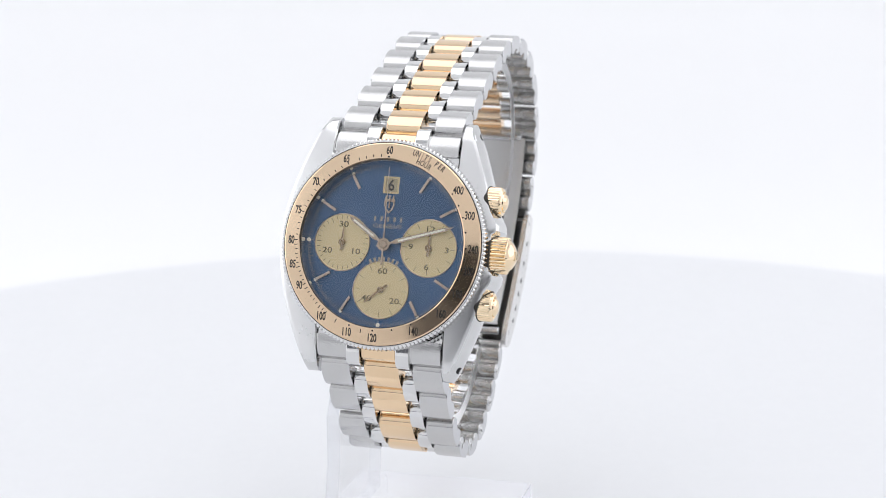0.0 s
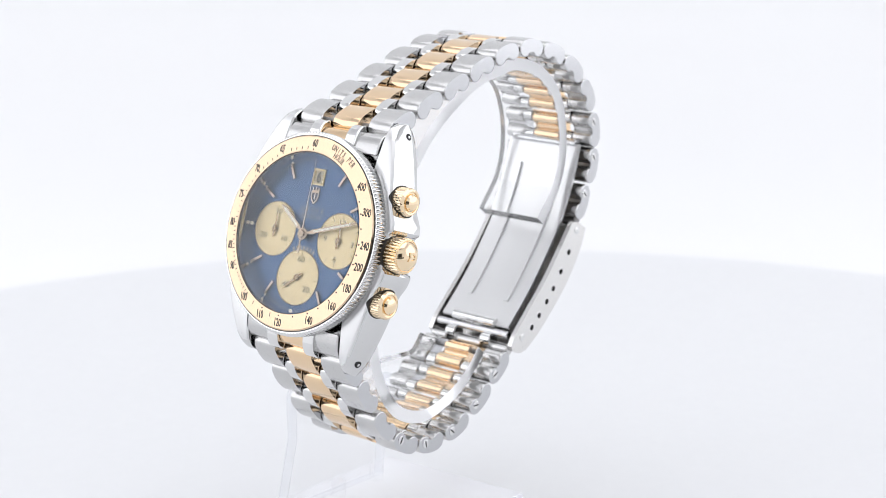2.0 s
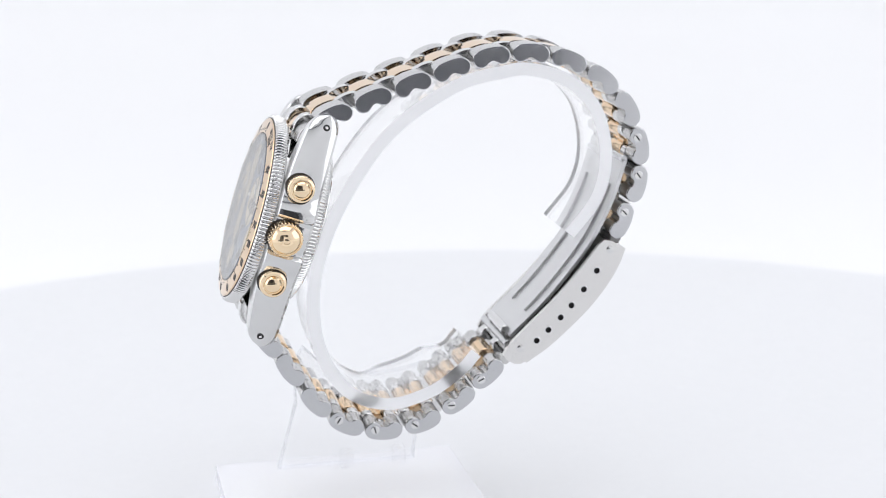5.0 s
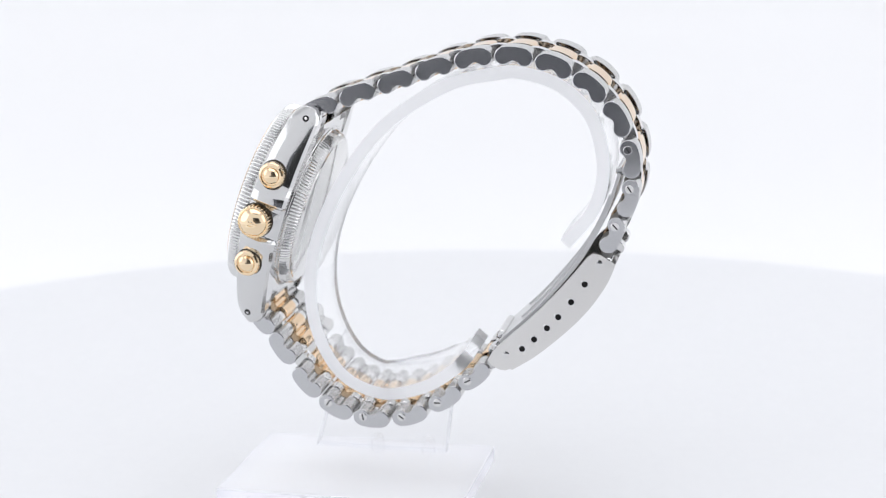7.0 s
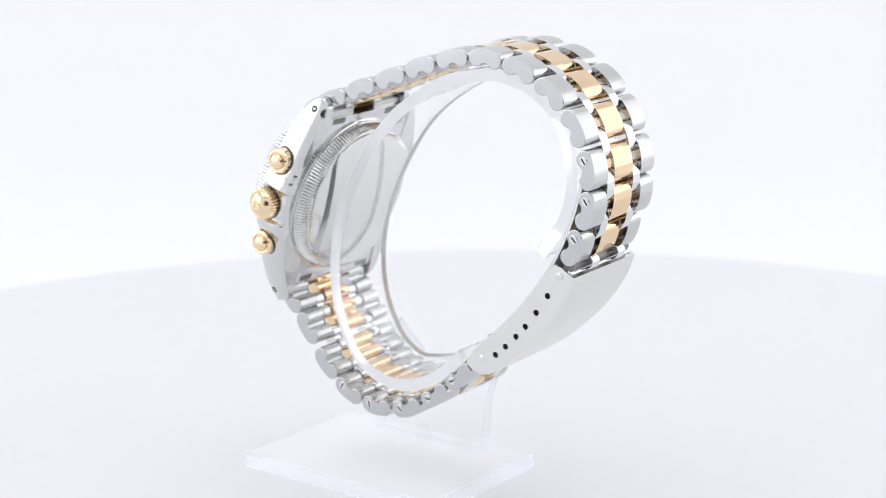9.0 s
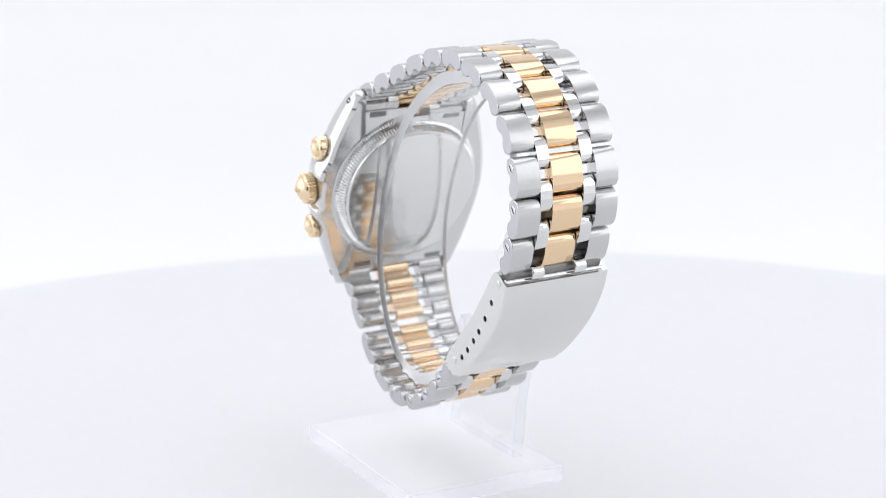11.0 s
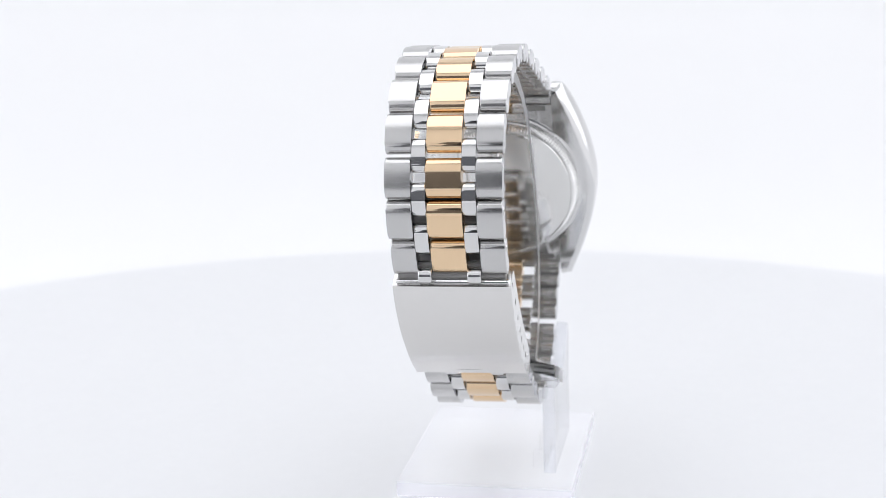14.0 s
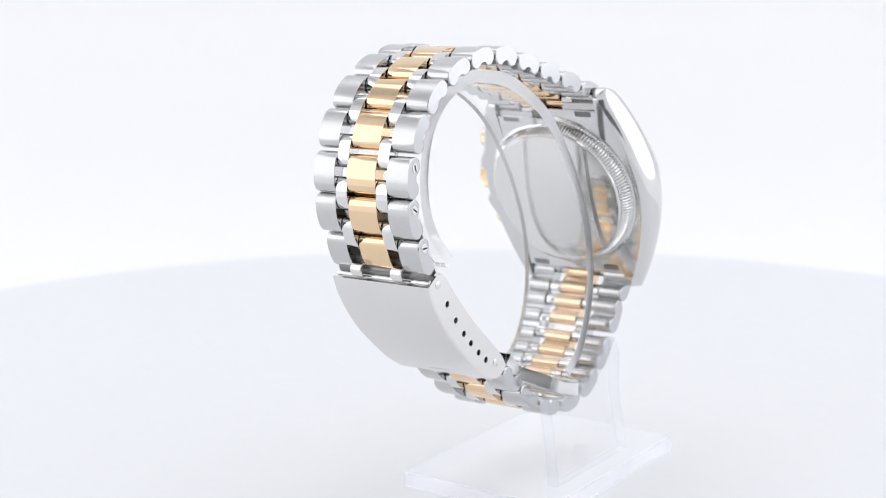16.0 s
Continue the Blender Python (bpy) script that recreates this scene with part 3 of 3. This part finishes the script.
    # subdials
    for (cx, cy), nums, ticks, hand, hand_len in (
            ((-7.25, -0.05), (("30", 0, 3.0), ("10", 118, 2.8), ("20", 240, 2.8)), 30, 2.0, 2.9),
            ((7.25, -0.05), (("12", 2, 3.1), ("3", 92, 3.0), ("6", 182, 3.0), ("9", 272, 3.0)), 12, 2.0, 2.9),
            ((-0.05, -7.3), (("60", 0, 3.1), ("20", 124, 2.9), ("40", 238, 2.7)), 12, 230.0, 3.4)):
        bm = lathe([(4.62, -0.02), (4.62, 0.06), (4.5, 0.06), (4.45, 0.03), (0, 0.03)], 72)
        rim = lathe([(4.55, 0.0), (4.55, 0.1), (4.62, 0.14), (4.72, 0.1), (4.72, 0.0)], 72)
        sub = part("subdial", bm, sub_gold, dial, "champagne subdial with fine concentric rings", at=Matrix.Translation((cx, cy, DIAL_Z)))
        part("subdial_rim", rim, hand_gold, sub)
        for text, deg, r in nums:
            a = radians(90 - deg)
            put("subdial_numeral", letters(text, 0.95, brown_print, wide=1.3, bold=0.012), sub, at=Matrix.Translation((r * math.cos(a), r * math.sin(a), 0.035)))
        bm = bmesh.new()
        for k in range(ticks):
            a = 2 * math.pi * k / ticks
            long = 0.85 if k % max(1, ticks // 12) == 0 else 0.5
            if ticks == 30:
                long = 0.8 if k % 5 == 0 else 0.5
            box(bm, -long / 2, long / 2, -0.045, 0.045, 0, 0.01, Matrix.Rotation(a, 4, "Z") @ Matrix.Translation((4.35 - long / 2, 0, 0.034)))
        part("subdial_ticks", bm, brown_print, sub)
        bm = lathe([(0.55, 0.2), (0.55, 0.42), (0.42, 0.5), (0.25, 0.5), (0.2, 0.44), (0, 0.44)], 24)
        a = radians(90 - hand)
        m = Matrix.Rotation(a, 4, "Z")
        v = [bm.verts.new(m @ Vector(p)) for p in ((0.2, -0.22, 0.34), (hand_len, -0.08, 0.34), (hand_len, 0.08, 0.34), (0.2, 0.22, 0.34), (-1.35, -0.2, 0.34), (-1.35, 0.2, 0.34))]
        bm.faces.new(v[:4]), bm.faces.new((v[4], v[0], v[3], v[5]))
        part("subdial_hand", bm, bronze, sub)


def make_hands(root):
    def hand(name, deg, z, outline, lumed=None):
        bm = bmesh.new()
        v = [bm.verts.new((x, y, z)) for x, y in outline]
        bm.faces.new(v)
        ext = bmesh.ops.extrude_face_region(bm, geom=bm.faces[:])["geom"]
        bmesh.ops.translate(bm, verts=[q for q in ext if isinstance(q, bmesh.types.BMVert)], vec=(0, 0, 0.12))
        turn = Matrix.Rotation(radians(90 - deg), 4, "Z")
        ob = part(name, bm, hand_gold, root, at=turn)
        if lumed:
            bm = bmesh.new()
            box(bm, lumed[0], lumed[1], -lumed[2], lumed[2], z + 0.1, z + 0.14)
            part("hand_lume", bm, lume, ob)
        return ob
    hand("hour_hand", -55.8, DIAL_Z + 0.75, [(-1.0, -0.2), (1.2, -0.2), (2.0, -0.42), (6.6, -0.36), (7.5, 0), (6.6, 0.36), (2.0, 0.42), (1.2, 0.2), (-1.0, 0.2)], (2.2, 6.5, 0.16))
    hand("minute_hand", 72.8, DIAL_Z + 1.0, [(-1.2, -0.18), (1.4, -0.18), (2.2, -0.38), (10.6, -0.3), (11.9, 0), (10.6, 0.3), (2.2, 0.38), (1.4, 0.18), (-1.2, 0.18)], (2.5, 10.4, 0.14))
    hand("chronograph_hand", -0.6, DIAL_Z + 1.25, [(-3.3, -0.18), (-1.0, -0.14), (0, -0.12), (12.5, -0.05), (12.5, 0.05), (0, 0.12), (-1.0, 0.14), (-3.3, 0.18)])
    part("hand_boss", lathe([(1.05, DIAL_Z + 0.7), (1.05, DIAL_Z + 1.2), (0.95, DIAL_Z + 1.25), (0.68, DIAL_Z + 1.25), (0.62, DIAL_Z + 1.5), (0.5, DIAL_Z + 1.6), (0.22, DIAL_Z + 1.6), (0.2, DIAL_Z + 1.5), (0, DIAL_Z + 1.5)], 32), hand_gold, root)


def make_crown(root):
    at = pose(0, -0.15, -4.9)
    crown = part("crown", knurled([(2.2, 16.5, 0), (2.5, 16.6, 0), (2.8, 16.9, 0), (2.98, 17.15, 1), (2.98, 19.7, 1), (2.86, 19.85, 0.3), (2.7, 19.9, 0), (2.62, 19.8, 0), (2.5, 19.8, 0), (2.42, 20.0, 0), (2.1, 20.45, 0), (1.5, 20.85, 0), (0.9, 21.05, 0), (0.3, 21.12, 0)],
                                  30, 0.36, axis="x", closed=True, sub=6, beaded=True),
                 polished_gold, root, "fluted gold winding crown", at=at)
    # raised emblem on the crown's end, and the dark ring painted as shade behind it
    bm = bmesh.new()
    shape = [(-0.75, 0.85), (-0.8, 0.1), (-0.5, -0.6), (0, -1.0), (0.5, -0.6), (0.8, 0.1), (0.75, 0.85), (0, 0.7)]
    o = [bm.verts.new((21.05, u, v)) for u, v in shape]
    i_ = [bm.verts.new((21.05, u * 0.62, v * 0.62)) for u, v in shape]
    for k in range(8):
        bm.faces.new((o[k], o[(k + 1) % 8], i_[(k + 1) % 8], i_[k]))
    ext = bmesh.ops.extrude_face_region(bm, geom=bm.faces[:])["geom"]
    bmesh.ops.translate(bm, verts=[v for v in ext if isinstance(v, bmesh.types.BMVert)], vec=(0.2, 0, 0))
    box(bm, 21.05, 21.27, -0.12, 0.12, -0.7, 0.6)
    part("crown_emblem", bm, polished_gold, crown, "raised shield on the crown")
    part("crown_seat", seat(-0.15, -4.9, 2.7, 3.12), joint_black, root)
    for y in (8.45, -8.45):
        pz = pose(0, y, -5.3)
        part("pusher", knurled([(2.2, 14.5, 0), (2.2, 15.2, 0), (2.3, 15.4, 0), (2.38, 15.6, 1), (2.38, 17.75, 1), (2.32, 17.85, 0), (2.2, 18.1, 0), (1.9, 18.25, 0), (1.72, 18.2, 0), (1.66, 18.05, 0), (1.5, 18.05, 0), (1.42, 18.35, 0), (1.15, 18.68, 0), (0.7, 18.86, 0), (0.15, 18.92, 0)], 36, 0.09, axis="x", closed=True),
             polished_gold, root, "gold chronograph pusher", at=pz)
        part("pusher_seat", seat(y, -5.3, 2.1, 2.52), joint_black, root, "dark ring painted as the shaded gap round the pusher")


# rows of the bracelet: where the middle of each link's end lies in the plane of the loop
UPPER = [(20.9, -8.6), (25.46, -14.4), (29.9, -20.3), (34.3, -26.1), (38.3, -32.2), (40.9, -38.8), (41.6, -45.8), (40.2, -52.8), (36.5, -58.9), (30.7, -63.3), (24.1, -65.2), (16.9, -64.7)]
LOWER = [(-16.7, -49.6), (-22.75, -45.8), (-28.2, -40.6), (-31.4, -34.0), (-31.8, -27.0), (-29.2, -20.5), (-24.5, -14.3), (-20.4, -8.9)]


def kidney(length, thick, slope=15.0, notch=1.15):
    """The end shape of a link: bowed outside, two round lobes inside with a notch between."""
    r = thick / 2
    c = length / 2 - r
    turn = 52 if notch else 8           # how far each lobe rounds on towards the notch
    pts = []
    for k in range(17):
        a = radians(270 + turn - (180 + turn - slope) * k / 16)
        pts.append((-c + r * math.cos(a), r * math.sin(a)))
    half = c + r * math.sin(radians(slope))
    for k in range(1, 10):
        u = -1 + 2 * k / 10
        pts.append((half * u, r * math.cos(radians(slope)) + half / 2 * math.tan(radians(slope)) * (1 - u * u)))
    for k in range(17):
        a = radians(90 - slope - (180 + turn - slope) * k / 16)
        pts.append((c + r * math.cos(a), r * math.sin(a)))
    if notch:
        pts += [(c * 0.16, -r + notch), (-c * 0.16, -r + notch)]
    return pts


def skew(z):
    return -z * 1.05 / 65


def half_width(k, n):
    return 10.25 - 0.75 * min(1, k / (n - 1))


def make_bracelet(root):
    prof = kidney(6.85, 3.1, 14)
    g_me = prism(kidney(6.55, 3.0, 14), -2.9, 2.9, 0.16)
    gold_ob = None
    narrow_ob = None
    for rows, toward in ((UPPER, 1), (list(reversed(LOWER)), -1)):
        n = len(rows)
        frames = []
        for k, (y, z) in enumerate(rows):
            a, c = rows[max(k - 1, 0)], rows[min(k + 1, n - 1)]
            d = Vector((0, c[0] - a[0], c[1] - a[1])).normalized()
            if toward < 0:
                d = -d
            up = Vector((1, 0, 0)).cross(d)
            if up.dot(Vector((0, y - 3, z + 38))) < 0:
                up = -up
                d = -d
            m = Matrix.Identity(4)
            m.col[1][:3], m.col[2][:3] = d, up
            m.translation = (skew(z), y, z)
            frames.append(m)
        for k, m in enumerate(frames):
            w = half_width(k, n)
            for s in (1, -1):
                link = part("outer_link", prism(prof, min(s * 5.35, s * w), max(s * 5.35, s * w), 0.2), brushed_steel, root, at=m)
                reface(link, steel_cap, lambda q: abs(q.x) > 0.5)
                screwed = (toward < 0 and k >= n - 5) or (toward > 0 and k >= n - 3)
                if screwed and (s > 0 or toward > 0):
                    yy = 1.6 if toward < 0 else -1.6
                    bm = lathe([(0.78, 0.0), (0.78, 0.05), (0.7, 0.09), (0, 0.09)], 18, axis="x")
                    pin = part("screw_pin", bm, polished_steel, link, at=pose(s * w, yy, -0.1, 20 * k, 0, 0 if s > 0 else 180))
                    bm = bmesh.new()
                    box(bm, 0.08, 0.11, -0.6, 0.6, -0.13, 0.13)
                    part("screw_slot", bm, hole_black, link, at=pose(s * w, yy, -0.1, 20 * k + 25, 0, 0 if s > 0 else 180))
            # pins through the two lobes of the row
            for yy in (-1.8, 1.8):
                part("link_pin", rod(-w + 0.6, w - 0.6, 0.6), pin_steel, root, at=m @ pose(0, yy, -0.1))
            if gold_ob is None:
                gold_ob = part("centre_link", g_me, gold, root, "polished yellow gold centre link", at=m @ pose(0, 0, -0.2))
            else:
                put("centre_link", gold_ob.data, root, "polished yellow gold centre link", at=m @ pose(0, 0, -0.2))
            # narrow links that bridge the joint
            if k < n - 1:
                q = frames[k + 1]
                mid = (m.translation + q.translation) / 2
                up = (m.col[2].to_3d() + q.col[2].to_3d()).normalized()
                d = (q.translation - m.translation)
                d.x = 0
                d.normalize()
                if d.dot(m.col[1].to_3d()) < 0:
                    d = -d
                j = Matrix.Identity(4)
                j.col[1][:3], j.col[2][:3] = d, up
                j.translation = mid + up * 0.12
                for s in (1, -1):
                    if narrow_ob is None:
                        narrow_ob = part("bridge_link", prism(kidney(5.7, 2.85, 16, 0.9), -1.13, 1.13, 0.18), polished_steel, root, "polished steel bridge link", at=j @ pose(s * 4.13, 0, 0))
                    else:
                        put("bridge_link", narrow_ob.data, root, "polished steel bridge link", at=j @ pose(s * 4.13, 0, 0))
    # end pieces that fill the gap between lugs and case
    for s in (1, -1):
        prof_e = [(s * 15.0, -3.4), (s * 16.6, -3.65), (s * 17.7, -4.1), (s * 18.3, -4.6), (s * 18.65, -5.2), (s * 18.8, -6.0), (s * 18.8, -7.2), (s * 18.4, -8.6), (s * 15.0, -8.9)]
        part("end_piece", prism(prof_e, -10.4, -3.0, 0.2), brushed_steel, root)
        part("end_piece", prism(prof_e, 3.0, 10.4, 0.2), brushed_steel, root)
        prof_g = [(s * 15.0, -3.4), (s * 16.6, -3.65), (s * 17.7, -4.1), (s * 18.3, -4.6), (s * 18.6, -5.2), (s * 18.7, -6.4), (s * 15.0, -6.4)]
        part("gold_end_piece", prism(prof_g, -2.9, 2.9, 0.2), gold, root, "gold middle of the end piece")
        for e in (-1, 1):
            prof_b = [(s * (y_ * s + 0.9), z + 0.25) for y_, z in prof_e]
            part("end_bridge", prism(prof_b, e * 4.13 - 1.15, e * 4.13 + 1.15, 0.2), polished_steel, root)


HOLES = [(6.95, -63.04), (3.03, -61.8), (-0.4, -60.5), (-3.06, -59.25), (-5.87, -57.75), (-8.32, -56.25)]


def make_clasp(root):
    outer = spline([(12.3, -66.6), (8.75, -66.4), (4.0, -65.2), (-1.0, -63.1), (-8.0, -59.05), (-12.6, -55.45)], 6)
    inner = spline([(-12.5, -51.0), (-9.4, -52.0), (-0.4, -56.9), (6.1, -59.8), (11.7, -61.9)], 6)
    outline = [tuple(p) for p in outer] + [(-13.3, -54.6), (-13.5, -53.6), (-13.2, -51.9)] + [tuple(p) for p in inner] + [(12.75, -62.6), (12.95, -64.0)]
    c, w = 0.93, 9.9
    clasp = part("clasp_cover", strip(outer, c - w, c + w, 0.7, 0.15), clasp_steel, root, "brushed steel folding clasp cover", smooth=40)
    holes = [(y, z, 0.55) for y, z in HOLES]
    ends = [(11.3, -64.2), (-10.5, -53.8)]
    for s in (1, -1):
        part("clasp_flank", plate_with_holes(outline, holes, 0.9, c + s * (w + 0.02), -s), clasp_steel, clasp, "clasp side with adjustment holes")
        for y, z in HOLES:
            part("hole_rim", lathe([(0.56, -0.02), (0.56, 0.03), (0.72, 0.03), (0.76, 0.0), (0.76, -0.1)], 18, axis="x"), polished_steel, clasp, at=pose(c + s * (w + 0.02), y, z, 0, 0, 0 if s > 0 else 180))
            part("hole_shade", lathe([(0.56, 0.0), (0.56, -0.7), (0, -0.7)], 16, axis="x"), hole_black, clasp, at=pose(c + s * (w + 0.02), y, z, 0, 0, 0 if s > 0 else 180))
        for y, z in ends:
            part("clasp_pin", lathe([(0.7, -0.1), (0.7, 0.05), (0.5, 0.12), (0, 0.12)], 18, axis="x"), polished_steel, clasp, at=pose(c + s * (w + 0.02), y, z, 0, 0, 0 if s > 0 else 180))
    # tubes and bridges that join the bracelet to the clasp
    for y, z, tilt in ((13.5, -64.9, 95.0), (-13.3, -51.9, 40.0)):
        # the upper tube is coloured dark to stand in for the shaded slot there
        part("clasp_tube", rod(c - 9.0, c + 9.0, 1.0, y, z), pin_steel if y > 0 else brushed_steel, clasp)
        for e in (-1, 1):
            part("clasp_bridge", prism(kidney(4.6, 2.6, 10, 0), -1.15, 1.15, 0.2), polished_steel, clasp, at=pose(skew(z) + e * 4.13, y + 0.35, z - 0.2, tilt, 0, 0))
    part("clasp_lip", rod(c - w + 0.3, c + w - 0.3, 0.55, 12.3, -65.6), polished_steel, clasp)
    bm = bmesh.new()
    box(bm, -2.2, 2.2, -0.06, 0.06, 0, 0.02)
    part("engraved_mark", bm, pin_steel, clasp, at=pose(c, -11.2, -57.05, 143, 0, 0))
    # folded blades inside
    blade = spline([(27.4, -62.4), (20.0, -62.4), (12.0, -61.2), (5.0, -58.9), (-2.0, -55.9), (-9.3, -51.9)], 6)
    inner_blade = part("clasp_blade", strip(blade, c - 7.9, c + 7.9, 0.6, 0.1), frosted_steel, root, "frosted steel folding blade inside the clasp", smooth=40)
    rails = [p + Vector((-0.15, 0.42)) for p in blade[4:-4]]
    for x in (-4.3, 4.3):
        part("blade_rib", strip(rails, c + x - 0.5, c + x + 0.5, 0.75, 0.25), frosted_steel, inner_blade, smooth=40)
    part("hinge_pin", rod(c - 7.2, c + 7.2, 0.75, 27.6, -62.3), satin_steel, inner_blade)
    part("hinge_pin", rod(c - 8.4, c + 8.4, 0.7, -10.6, -51.6), satin_steel, inner_blade)
    part("hinge_pin", rod(c - 5.0, c + 5.0, 0.9, -8.9, -51.6), polished_steel, inner_blade)


def make_watch():
    root = new("wrist_watch")
    tagged(root, "steel and gold chronograph watch with a blue dial, worn bright", "watch")
    make_case(root)
    make_bezel(root)
    make_dial(root)
    make_hands(root)
    make_crown(root)
    make_bracelet(root)
    make_clasp(root)
    return root


turntable = make_setting()
stand = make_stand()
watch = make_watch()


def motions():
    """The turntable carries stand and watch round its axis at an even pace."""
    times = [0.5 * k for k in range(33)]
    for thing, at in ((turntable, Matrix.Identity(4)), (stand, STAND_AT), (watch, WATCH_AT)):
        walk(thing, [(s, pose(0, 0, 0, 0, 0, TURN * s) @ at) for s in times])


motions()
